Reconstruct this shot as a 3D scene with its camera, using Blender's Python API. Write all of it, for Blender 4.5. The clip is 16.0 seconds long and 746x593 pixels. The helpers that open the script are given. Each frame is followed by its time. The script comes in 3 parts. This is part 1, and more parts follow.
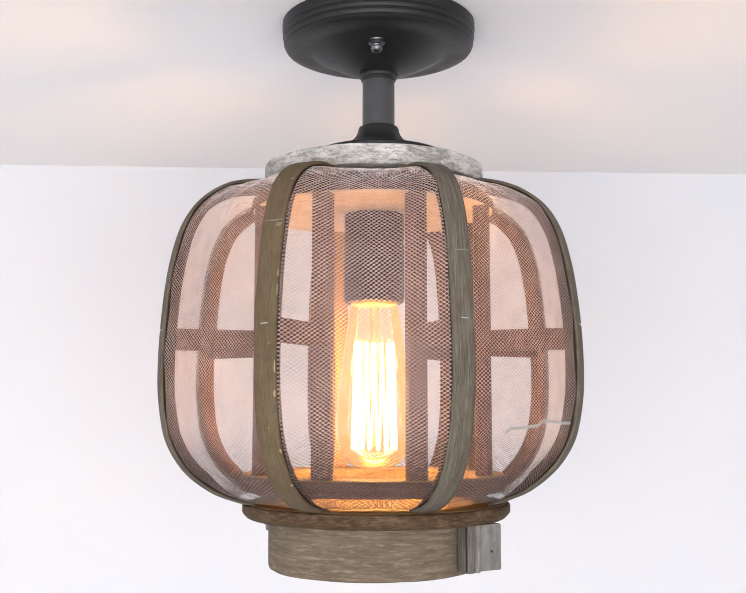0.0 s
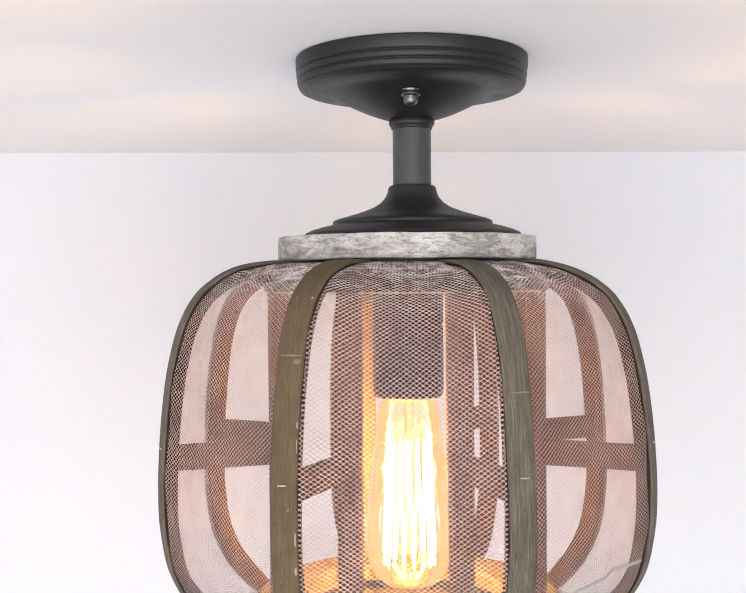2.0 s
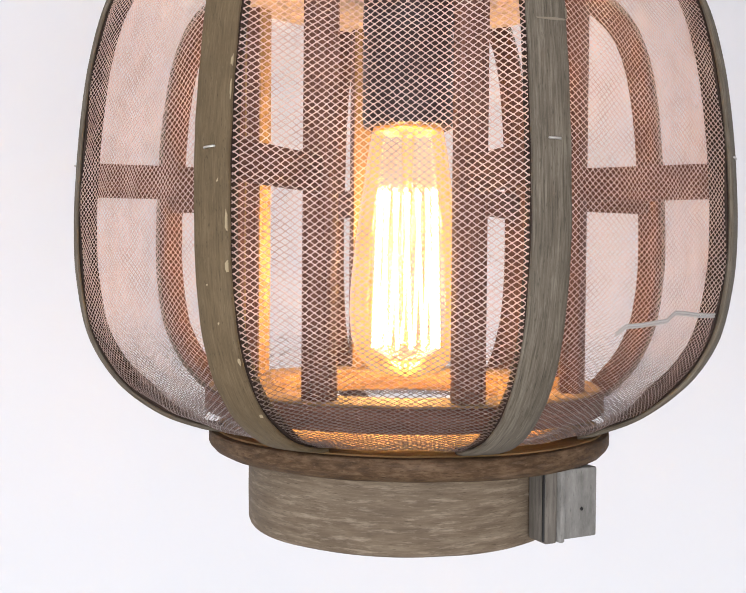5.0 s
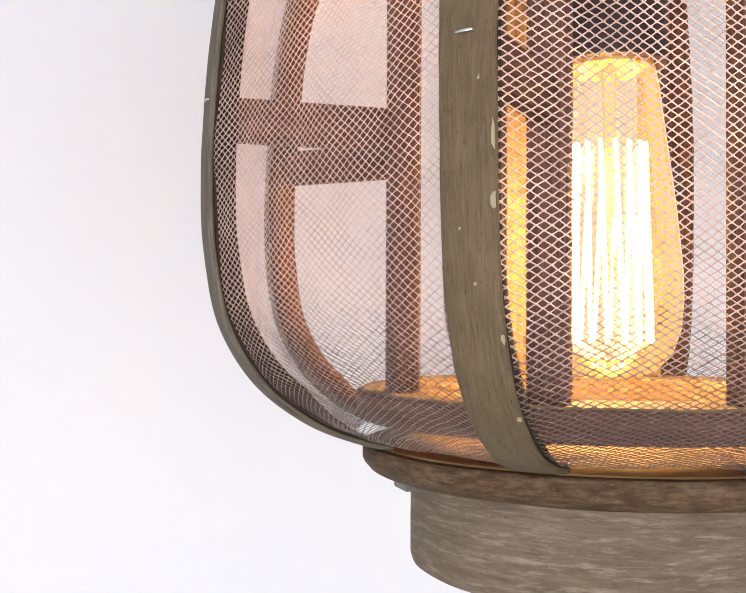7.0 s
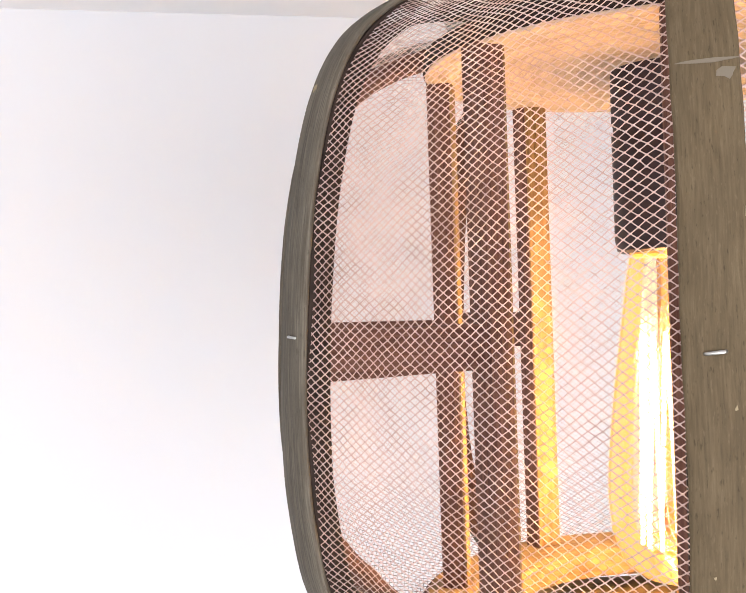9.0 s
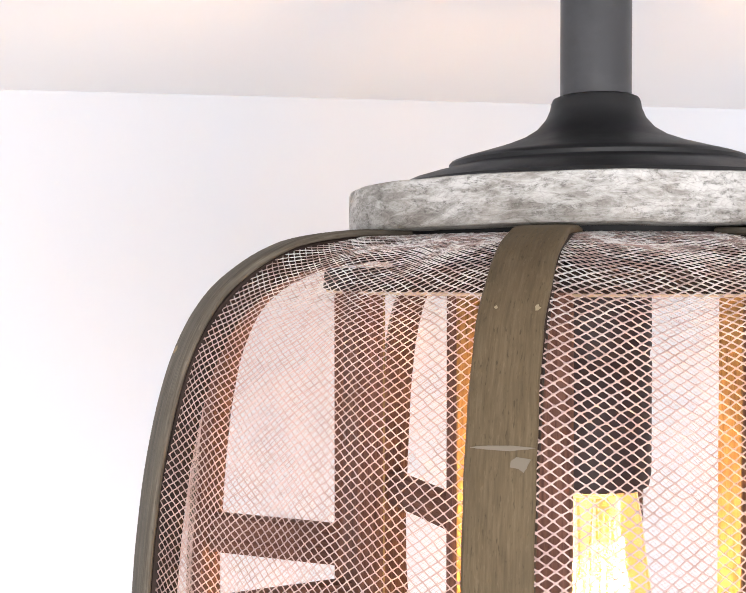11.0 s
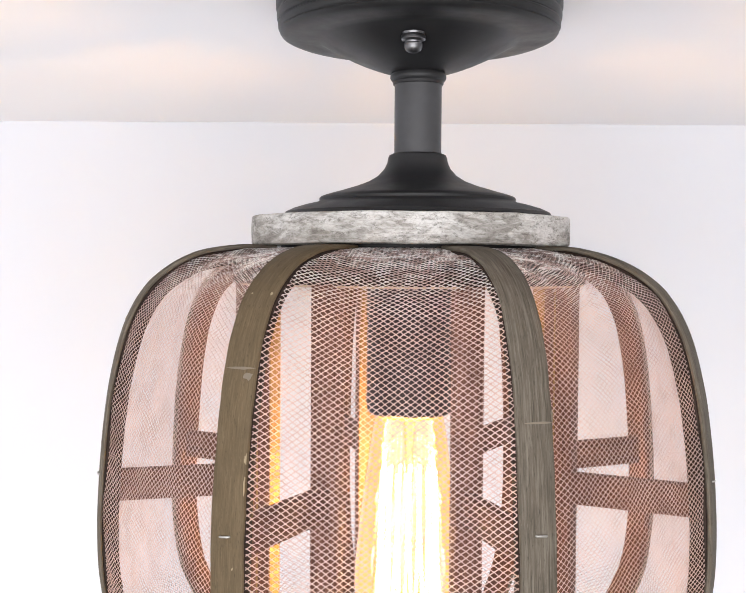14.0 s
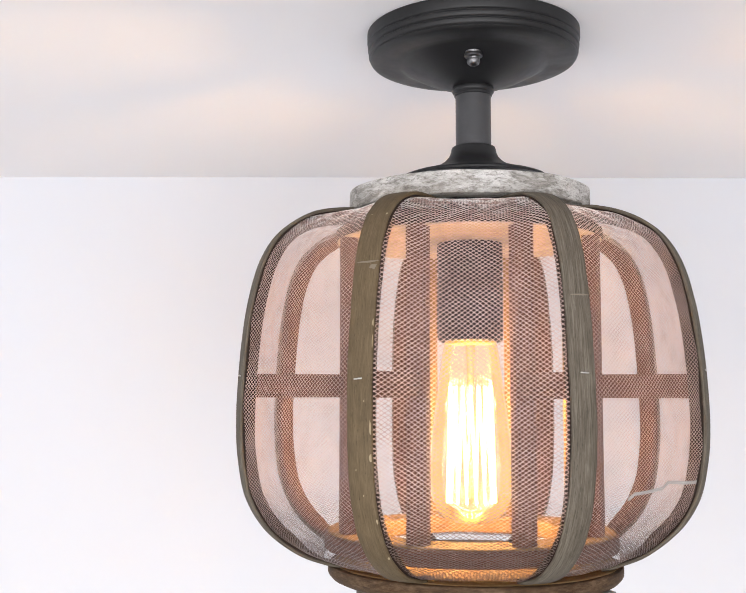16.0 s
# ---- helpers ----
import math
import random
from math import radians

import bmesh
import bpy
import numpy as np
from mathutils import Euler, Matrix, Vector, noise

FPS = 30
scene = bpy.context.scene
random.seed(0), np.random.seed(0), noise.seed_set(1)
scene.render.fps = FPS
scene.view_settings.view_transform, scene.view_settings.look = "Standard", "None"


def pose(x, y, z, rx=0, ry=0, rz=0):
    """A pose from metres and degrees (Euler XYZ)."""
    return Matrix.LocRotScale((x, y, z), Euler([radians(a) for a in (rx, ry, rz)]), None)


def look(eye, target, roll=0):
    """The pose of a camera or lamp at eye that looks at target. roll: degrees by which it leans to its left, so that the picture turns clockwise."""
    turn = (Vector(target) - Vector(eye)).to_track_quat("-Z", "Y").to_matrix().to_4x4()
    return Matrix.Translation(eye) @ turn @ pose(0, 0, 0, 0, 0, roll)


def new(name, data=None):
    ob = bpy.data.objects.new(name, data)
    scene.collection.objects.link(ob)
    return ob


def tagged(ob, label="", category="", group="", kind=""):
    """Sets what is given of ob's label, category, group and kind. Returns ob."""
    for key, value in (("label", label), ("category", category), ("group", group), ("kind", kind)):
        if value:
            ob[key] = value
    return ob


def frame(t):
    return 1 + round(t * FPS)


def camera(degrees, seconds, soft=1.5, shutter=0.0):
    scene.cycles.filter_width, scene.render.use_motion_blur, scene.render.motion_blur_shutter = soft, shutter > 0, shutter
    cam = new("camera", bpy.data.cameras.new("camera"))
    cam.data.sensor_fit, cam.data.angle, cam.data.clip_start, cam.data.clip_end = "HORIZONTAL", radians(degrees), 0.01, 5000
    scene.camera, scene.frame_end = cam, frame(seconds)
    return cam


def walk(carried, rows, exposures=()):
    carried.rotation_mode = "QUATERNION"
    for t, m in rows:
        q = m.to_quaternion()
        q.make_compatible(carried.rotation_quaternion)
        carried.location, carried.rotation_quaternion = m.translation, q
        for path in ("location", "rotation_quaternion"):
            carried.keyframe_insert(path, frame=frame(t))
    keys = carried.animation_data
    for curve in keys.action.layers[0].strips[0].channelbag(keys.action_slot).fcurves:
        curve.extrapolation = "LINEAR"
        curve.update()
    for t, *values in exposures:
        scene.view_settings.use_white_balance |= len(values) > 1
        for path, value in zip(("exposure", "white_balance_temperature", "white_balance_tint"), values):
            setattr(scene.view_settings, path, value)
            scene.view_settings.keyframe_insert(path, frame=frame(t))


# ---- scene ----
cam = camera(39.74, 16.0, soft=1.0)
# seconds, x, y, z, tilt, roll, heading
PATH = [
    (0.00, 0.0186, -0.7155, 2.1766, 96.187, -0.005, 1.801),
    (0.50, 0.0191, -0.7022, 2.2150, 94.192, 0.332, 2.317),
    (1.00, 0.0129, -0.6818, 2.2567, 92.694, 0.526, 2.449),
    (1.50, 0.0112, -0.6444, 2.2880, 90.980, 0.405, 2.581),
    (2.00, 0.0041, -0.6162, 2.3194, 89.037, 0.432, 2.585),
    (2.50, 0.0058, -0.5781, 2.3116, 87.447, 0.172, 2.761),
    (3.00, 0.0105, -0.5562, 2.2959, 86.094, -0.074, 3.341),
    (3.50, 0.0115, -0.5353, 2.2624, 86.218, -0.158, 3.920),
    (3.70, 0.0093, -0.5295, 2.2541, 86.301, -0.218, 3.969),
    (4.20, 0.0133, -0.5126, 2.2289, 86.850, -0.312, 4.351),
    (4.75, 0.0215, -0.4886, 2.1972, 88.085, -0.436, 4.800),
    (5.30, 0.0232, -0.4627, 2.1707, 89.345, -0.531, 5.081),
    (5.80, 0.0098, -0.4408, 2.1592, 89.962, -0.549, 5.016),
    (6.00, -0.0030, -0.4270, 2.1552, 89.968, -0.521, 4.644),
    (6.50, -0.0370, -0.4009, 2.1534, 90.346, -0.494, 4.472),
    (7.00, -0.0682, -0.3792, 2.1587, 91.008, -0.261, 3.122),
    (7.50, -0.1011, -0.3635, 2.1685, 91.285, 0.250, 0.813),
    (8.00, -0.1248, -0.3587, 2.1867, 91.891, 0.774, -2.249),
    (8.50, -0.1427, -0.3456, 2.2111, 91.218, 1.267, -5.480),
    (8.70, -0.1488, -0.3414, 2.2241, 90.419, 1.783, -6.761),
    (9.20, -0.1572, -0.3332, 2.2457, 89.821, 1.797, -8.192),
    (9.75, -0.1563, -0.3265, 2.2724, 89.425, 1.085, -8.147),
    (10.30, -0.1417, -0.3241, 2.2964, 89.212, 0.254, -6.862),
    (10.80, -0.1137, -0.3272, 2.3108, 89.098, -0.044, -5.015),
    (11.00, -0.0945, -0.3309, 2.3171, 88.851, -0.009, -3.809),
    (11.50, -0.0421, -0.3398, 2.3293, 88.897, 0.145, -0.918),
    (12.00, -0.0066, -0.3660, 2.3533, 88.410, 0.426, 1.049),
    (12.50, 0.0098, -0.3957, 2.3819, 87.291, 0.251, 2.676),
    (13.00, 0.0299, -0.4335, 2.3849, 86.953, 0.070, 4.391),
    (13.50, 0.0335, -0.4615, 2.3489, 87.355, -0.228, 5.076),
    (14.00, 0.0266, -0.5018, 2.3227, 88.082, -0.412, 5.459),
    (14.50, 0.0133, -0.5447, 2.2957, 89.649, -0.424, 5.301),
    (15.00, 0.0115, -0.5855, 2.2695, 91.804, -0.268, 5.148),
    (15.50, 0.0083, -0.6207, 2.2501, 93.905, -0.098, 5.175),
    (16.00, -0.0090, -0.6574, 2.2169, 95.339, -0.074, 4.859),
]
walk(cam, [(t, pose(x, y, z, a, b, c)) for t, x, y, z, a, b, c in PATH],
     exposures=[(0, 0.1), (2.5, 0.14), (3.5, 0.08), (6, 0.06), (8.5, 0.23), (11, 0.38), (12.5, 0.4), (14.5, 0.17), (16, 0.1)])

# ---- light: two area lamps added out of view as windows, and the lit bulb ----
H = 2.45                      # ceiling height
world = bpy.data.worlds.new("world")
scene.world = world
world.use_nodes = True
wn = world.node_tree
sky = wn.nodes.new("ShaderNodeTexSky")
sky.sky_type = "NISHITA"
sky.sun_disc = False
sky.sun_elevation, sky.sun_rotation = radians(40), radians(200)
wn.nodes["Background"].inputs["Strength"].default_value = 0.1
wn.links.new(sky.outputs["Color"], wn.nodes["Background"].inputs["Color"])


def added_light(name, m, w, h, watts, color):
    la = bpy.data.lights.new(name, "AREA")
    la.shape, la.size, la.size_y, la.energy, la.color = "RECTANGLE", w, h, watts, color
    ob = new(name, la)
    ob.matrix_world = m
    return ob


SOUTH = -2.9
WEST = -2.3
added_light("window_light_south", look((0.1, SOUTH + 0.02, 1.42), (0.1, 0, 1.42)), 4.0, 1.9, 124, (0.972, 0.97, 1.0))
added_light("window_light_west", look((WEST + 0.02, -1.2, 1.35), (0, -1.2, 1.35)), 1.6, 1.5, 14, (0.93, 0.96, 1.0))


# ---- materials ----
class Nodes:
    """A small helper to wire node materials."""

    def __init__(self, name):
        self.mat = bpy.data.materials.new(name)
        self.mat.use_nodes = True
        self.tree = self.mat.node_tree
        self.bsdf = self.tree.nodes["Principled BSDF"]
        self.out = self.tree.nodes["Material Output"]

    def node(self, kind, ins=None, **props):
        n = self.tree.nodes.new(kind)
        for key, value in props.items():
            setattr(n, key, value)
        for key, value in (ins or {}).items():
            self.put(n.inputs[key], value)
        return n

    def put(self, socket, value):
        if isinstance(value, bpy.types.NodeSocket):
            self.tree.links.new(value, socket)
        else:
            socket.default_value = value

    def coords(self, kind, scale, offset=None):
        tc = self.node("ShaderNodeTexCoord")
        src = tc.outputs[kind]
        if offset is not None:
            src = self.node("ShaderNodeVectorMath", {0: src, 1: offset}, operation="ADD").outputs[0]
        return self.node("ShaderNodeMapping", {"Vector": src, "Scale": scale}).outputs[0]

    def shift(self):
        info = self.node("ShaderNodeObjectInfo")
        return self.node("ShaderNodeVectorMath", {0: info.outputs["Random"], 1: (37.0, 11.0, 23.0)}, operation="MULTIPLY").outputs[0]

    def noise(self, vec, scale=1.0, detail=6.0, rough=0.6, distort=0.0):
        return self.node("ShaderNodeTexNoise", {"Vector": vec, "Scale": scale, "Detail": detail, "Roughness": rough, "Distortion": distort}).outputs["Fac"]

    def ramp(self, fac, *stops):
        n = self.node("ShaderNodeValToRGB", {"Fac": fac})
        el = n.color_ramp.elements
        while len(el) < len(stops):
            el.new(0.5)
        for e, (pos, col) in zip(el, stops):
            e.position = pos
            e.color = (*col, 1) if isinstance(col, tuple) else (col, col, col, 1)
        return n.outputs["Color"]

    def mix(self, fac, a, b, mode="MIX"):
        n = self.node("ShaderNodeMix", data_type="RGBA", blend_type=mode)
        for i, v in ((0, fac), (6, a), (7, b)):
            if isinstance(v, tuple) and len(v) == 3:
                v = (*v, 1)
            self.put(n.inputs[i], v)
        return n.outputs[2]

    def bump(self, height, strength, distance):
        b = self.node("ShaderNodeBump", {"Height": height, "Strength": strength, "Distance": distance})
        self.put(self.bsdf.inputs["Normal"], b.outputs[0])

    def set(self, **kw):
        for key, value in kw.items():
            self.put(self.bsdf.inputs[key.replace("_", " ").title() if key != "ior" else "IOR"], value)
        return self.mat


def wood(name, dark, mid, light, streak=(30, 1400), blotch=35, pale=0.0, rough=0.72, relief=0.35, contrast=(0.36, 0.5, 0.66)):
    """Stained, brushed wood: the grain runs along U (metres)."""
    m = Nodes(name)
    shift = m.shift()
    g = m.noise(m.coords("UV", (streak[0], streak[1], 1), shift), 1, 5, 0.65)
    g2 = m.noise(m.coords("UV", (streak[0] * 0.35, streak[1] * 0.22, 1), shift), 1, 4, 0.6, 0.4)
    b = m.noise(m.coords("UV", (blotch, blotch * 1.6, 1), shift), 1, 5, 0.6)
    both = m.mix(0.28, g, g2)
    col = m.ramp(both, (contrast[0], dark), (contrast[1], mid), (contrast[2], light))
    col = m.mix(m.ramp(b, (0.35, 0.0), (0.75, 0.55)), col, tuple(0.62 * c for c in mid))
    fleck = m.noise(m.coords("UV", (streak[0] * 3.2 + 60, 1500, 1), shift), 1, 3, 0.6)
    col = m.mix(m.ramp(fleck, (0.60, 0.0), (0.70, 0.5)), col, tuple(0.5 * c for c in dark))
    col = m.mix(m.ramp(fleck, (0.30, 0.35), (0.40, 0.0)), col, light)
    if pale:
        chalk = m.noise(m.coords("UV", (60, 420, 1), shift), 1, 7, 0.72)
        col = m.mix(m.ramp(chalk, (0.52, 0.0), (0.66, pale)), col, tuple(min(0.6, c * 1.6 + 0.06) for c in light))
    m.bump(m.mix(0.5, g, b), relief, 0.0006)
    m.put(m.bsdf.inputs["Specular IOR Level"], 0.15)
    return m.set(base_color=col, roughness=m.ramp(g, (0.3, rough - 0.12), (0.7, rough + 0.12)))


def paint(name, color, mottle, rough=0.85):
    m = Nodes(name)
    a = m.noise(m.coords("Object", (1.6, 1.6, 1.6)), 1, 3, 0.5)
    f = m.noise(m.coords("Object", (260, 260, 260)), 1, 3, 0.6)
    col = m.mix(m.ramp(a, (0.35, 0.0), (0.65, 1.0)), color, mottle)
    m.bump(f, 0.06, 0.0008)
    return m.set(base_color=col, roughness=rough)


def black_metal(name, base=0.012, rough=0.42, cast=(1.0, 1.0, 1.06)):
    m = Nodes(name)
    f = m.noise(m.coords("Object", (900, 900, 900)), 1, 3, 0.6)
    d = m.noise(m.coords("Object", (45, 45, 60)), 1, 5, 0.65)
    col = m.mix(m.ramp(d, (0.45, 0.0), (0.8, 0.35)), tuple(base * c for c in cast), tuple(base * 2.2 * c for c in cast))
    m.bump(f, 0.12, 0.0002)
    m.put(m.bsdf.inputs["Specular IOR Level"], 0.32)
    return m.set(base_color=col, roughness=m.ramp(d, (0.3, rough - 0.06), (0.7, rough + 0.1)), metallic=0.0)


def whitewash(name):
    """Grey wood under a crackled white wash."""
    m = Nodes(name)
    s = m.shift()
    a = m.noise(m.coords("UV", (26, 60, 1), s), 1, 8, 0.72, 0.5)
    c = m.noise(m.coords("UV", (150, 520, 1), s), 1, 8, 0.75, 0.8)
    fine = m.noise(m.coords("UV", (420, 1400, 1), s), 1, 5, 0.7)
    col = m.ramp(m.mix(0.36, a, c), (0.36, (0.11, 0.102, 0.09)), (0.46, (0.29, 0.275, 0.25)), (0.56, (0.56, 0.55, 0.53)))
    warp = m.node("ShaderNodeVectorMath", {0: m.coords("UV", (300, 520, 1), s), 1: m.node("ShaderNodeTexNoise", {"Vector": m.coords("UV", (240, 300, 1), s), "Scale": 1.0, "Detail": 4.0}).outputs["Color"]}, operation="ADD").outputs[0]
    cells = m.node("ShaderNodeTexVoronoi", {"Vector": warp, "Scale": 1.0}, feature="DISTANCE_TO_EDGE").outputs["Distance"]
    crack = m.ramp(cells, (0.0, 0.22), (0.08, 0.0))
    col = m.mix(m.mix(1.0, crack, m.ramp(a, (0.40, 0.0), (0.56, 1.0)), "MULTIPLY"), col, (0.07, 0.066, 0.058))
    speck = m.noise(m.coords("UV", (620, 800, 1), s), 1, 4, 0.7)
    col = m.mix(m.mix(1.0, m.ramp(speck, (0.50, 0.0), (0.60, 0.6)), m.ramp(c, (0.44, 1.0), (0.54, 0.0)), "MULTIPLY"), col, (0.085, 0.08, 0.07))
    col = m.mix(m.ramp(m.noise(m.coords("UV", (16, 40, 1), s), 1, 3, 0.5), (0.5, 0.0), (0.7, 0.35)), col, (0.36, 0.33, 0.28))
    m.bump(m.mix(0.5, c, fine), 0.6, 0.0010)
    return m.set(base_color=col, roughness=0.8)


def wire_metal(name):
    """Pale expanded metal, tarnished in patches, with shade painted in towards both hems and white specks on the upper
    bend.
    """
    m = Nodes(name)
    d = m.noise(m.coords("Object", (70, 70, 70), m.shift()), 1, 5, 0.65)
    fine = m.noise(m.coords("Object", (420, 420, 420), m.shift()), 1, 3, 0.7)
    w = m.noise(m.coords("Object", (150, 150, 260), m.shift()), 1, 6, 0.75)
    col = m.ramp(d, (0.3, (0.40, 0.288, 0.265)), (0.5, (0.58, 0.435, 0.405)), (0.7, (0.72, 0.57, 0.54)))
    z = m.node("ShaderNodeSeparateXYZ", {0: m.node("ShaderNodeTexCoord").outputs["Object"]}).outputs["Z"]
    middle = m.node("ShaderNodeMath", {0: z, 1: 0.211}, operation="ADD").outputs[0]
    # The darkening towards the bends stands in for shade on the mesh.
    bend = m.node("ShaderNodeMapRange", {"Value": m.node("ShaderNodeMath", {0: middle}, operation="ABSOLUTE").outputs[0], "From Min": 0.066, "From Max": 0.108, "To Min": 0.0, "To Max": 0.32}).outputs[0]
    tarnish_shade = m.node("ShaderNodeMath", {0: bend, 1: m.mix(0.5, d, fine)}, operation="ADD").outputs[0]
    col = m.mix(m.ramp(tarnish_shade, (0.56, 0.0), (0.78, 0.9)), col, (0.10, 0.075, 0.066))
    near = m.node("ShaderNodeMapRange", {"Value": z, "From Min": -0.150, "From Max": -0.128, "To Min": 0.0, "To Max": 1.0}).outputs[0]
    col = m.mix(m.mix(1.0, m.ramp(w, (0.46, 0.0), (0.55, 1.0)), near, "MULTIPLY"), col, (0.88, 0.87, 0.86))
    return m.set(base_color=col, roughness=0.38, metallic=0.5)


M_RIB = wood("rib_wood", (0.066, 0.046, 0.025), (0.118, 0.086, 0.049), (0.176, 0.134, 0.084), (110, 1500), 55, contrast=(0.28, 0.5, 0.74))
M_RIB_GREY = wood("grey_rib_wood", (0.056, 0.046, 0.035), (0.112, 0.095, 0.073), (0.184, 0.162, 0.130), (60, 1500), 60)
M_POST = wood("post_wood", (0.068, 0.031, 0.023), (0.142, 0.069, 0.052), (0.218, 0.118, 0.090), (26, 1100), 30)
# Paler than the boards: the bulb's light is put into these two woods.
M_BULBLIT_PALE = wood("bulblit_pale_wood", (0.44, 0.32, 0.215), (0.60, 0.46, 0.33), (0.70, 0.56, 0.43), (30, 600), 30)
M_BULBLIT = wood("bulblit_wood", (0.15, 0.092, 0.042), (0.27, 0.172, 0.082), (0.36, 0.24, 0.12), (30, 600), 30)
M_RING = wood("ring_wood", (0.034, 0.019, 0.010), (0.080, 0.047, 0.025), (0.150, 0.100, 0.062), (160, 520), 70, pale=0.15)
M_DRUM = wood("drum_wood", (0.060, 0.042, 0.028), (0.145, 0.110, 0.077), (0.240, 0.196, 0.146), (48, 420), 30, pale=0.3, contrast=(0.26, 0.5, 0.76))
M_BLOCK = wood("block_wood", (0.13, 0.127, 0.118), (0.205, 0.20, 0.19), (0.28, 0.275, 0.262), (60, 160), 90)
M_STRIP = wood("latch_strip_wood", (0.075, 0.066, 0.056), (0.125, 0.112, 0.098), (0.18, 0.166, 0.15), (40, 500), 60)
# Near black: the shade under the ribs and top disc is in this colour.
M_SHADED = wood("shaded_inner_wood", (0.010, 0.007, 0.006), (0.032, 0.021, 0.017), (0.062, 0.041, 0.032), (130, 1700), 60)
M_WASH = whitewash("whitewashed_wood")
M_BLACK = black_metal("black_powder_coat")
M_STEM = black_metal("stem_metal", 0.05, 0.36)
M_CAP = black_metal("cap_metal", 0.017, 0.46)
M_GAP = black_metal("gap_black", 0.012, 0.6)
M_SOCKET = black_metal("socket_black", 0.022, 0.5, (1.3, 0.8, 0.9))
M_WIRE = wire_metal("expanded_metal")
M_STAPLE = Nodes("staple_steel").set(base_color=(0.46, 0.45, 0.43, 1), metallic=1.0, roughness=0.4)
M_SCREW = Nodes("screw_steel").set(base_color=(0.16, 0.16, 0.165, 1), metallic=1.0, roughness=0.38)
M_BRASS = Nodes("bulb_cap_brass").set(base_color=(0.55, 0.4, 0.16, 1), metallic=1.0, roughness=0.35)
M_SCUFF = paint("scuffed_wood", (0.215, 0.185, 0.145), (0.15, 0.122, 0.088), 0.8)
M_CHIP = paint("bare_wood", (0.36, 0.29, 0.18), (0.26, 0.21, 0.13), 0.9)
M_SEAM = paint("solder_grey", (0.42, 0.41, 0.40), (0.3, 0.29, 0.285), 0.55)
M_WALL = paint("wall_paint", (0.598, 0.619, 0.667), (0.606, 0.616, 0.650))
# Mid-grey on the walls out of view, to keep bounce light low.
M_SIDE = paint("side_wall_paint", (0.38, 0.37, 0.355), (0.40, 0.385, 0.37))
M_CEIL = paint("ceiling_paint", (0.855, 0.855, 0.875), (0.875, 0.85, 0.86))
M_FLOOR = wood("unseen_floor", (0.11, 0.092, 0.072), (0.18, 0.155, 0.125), (0.25, 0.22, 0.18), (2, 60), 3)
M_WINDOW = paint("window_white", (0.8, 0.8, 0.8), (0.77, 0.77, 0.77), 0.4)


def bulb_glass():
    m = Nodes("amber_glass")
    clear = m.node("ShaderNodeBsdfTransparent", {"Color": (1.0, 0.89, 0.74, 1)})
    gloss = m.node("ShaderNodeBsdfGlossy", {"Color": (1, 1, 1, 1), "Roughness": 0.04})
    glow = m.node("ShaderNodeEmission", {"Color": (1.0, 0.46, 0.15, 1), "Strength": 0.2})
    fres = m.node("ShaderNodeFresnel", {"IOR": 1.45})
    a = m.node("ShaderNodeMixShader", {0: fres.outputs[0], 1: clear.outputs[0], 2: gloss.outputs[0]})
    b = m.node("ShaderNodeAddShader", {0: a.outputs[0], 1: glow.outputs[0]})
    m.tree.links.new(b.outputs[0], m.out.inputs["Surface"])
    return m.mat


def filament_glow():
    m = Nodes("filament_glow")
    e = m.node("ShaderNodeEmission", {"Color": (1.0, 0.545, 0.175, 1), "Strength": 112.0})
    m.tree.links.new(e.outputs[0], m.out.inputs["Surface"])
    return m.mat


M_GLASS, M_FILAMENT = bulb_glass(), filament_glow()


# ---- mesh helpers ----
def mesh_of(name, verts, faces, uvs=None, sharp=38):
    """A mesh from vertices and faces; uvs: one pair for each corner, face by face. Edges past the sharp angle stay crisp."""
    me = bpy.data.meshes.new(name)
    me.from_pydata([tuple(v) for v in verts], [], faces)
    if uvs is not None:
        layer = me.uv_layers.new(name="UVMap")
        layer.data.foreach_set("uv", np.array(uvs, dtype=np.float32).ravel())
    bm = bmesh.new()
    bm.from_mesh(me)
    bmesh.ops.recalc_face_normals(bm, faces=bm.faces)
    for f in bm.faces:
        f.smooth = True
    for e in bm.edges:
        if len(e.link_faces) == 2 and e.calc_face_angle(0) > radians(sharp):
            e.smooth = False
    bm.to_mesh(me)
    bm.free()
    return me


def part(name, me, material, parent=None, label="", at=(0, 0, 0), turn=0.0, extra=None):
    if not me.materials:
        me.materials.append(material)
    ob = new(name, me)
    if parent is not None:
        ob.parent = parent
    ob.matrix_basis = Matrix.Translation(at) @ Matrix.Rotation(radians(turn), 4, "Z") @ (extra or Matrix())
    if label:
        tagged(ob, label)
    return ob


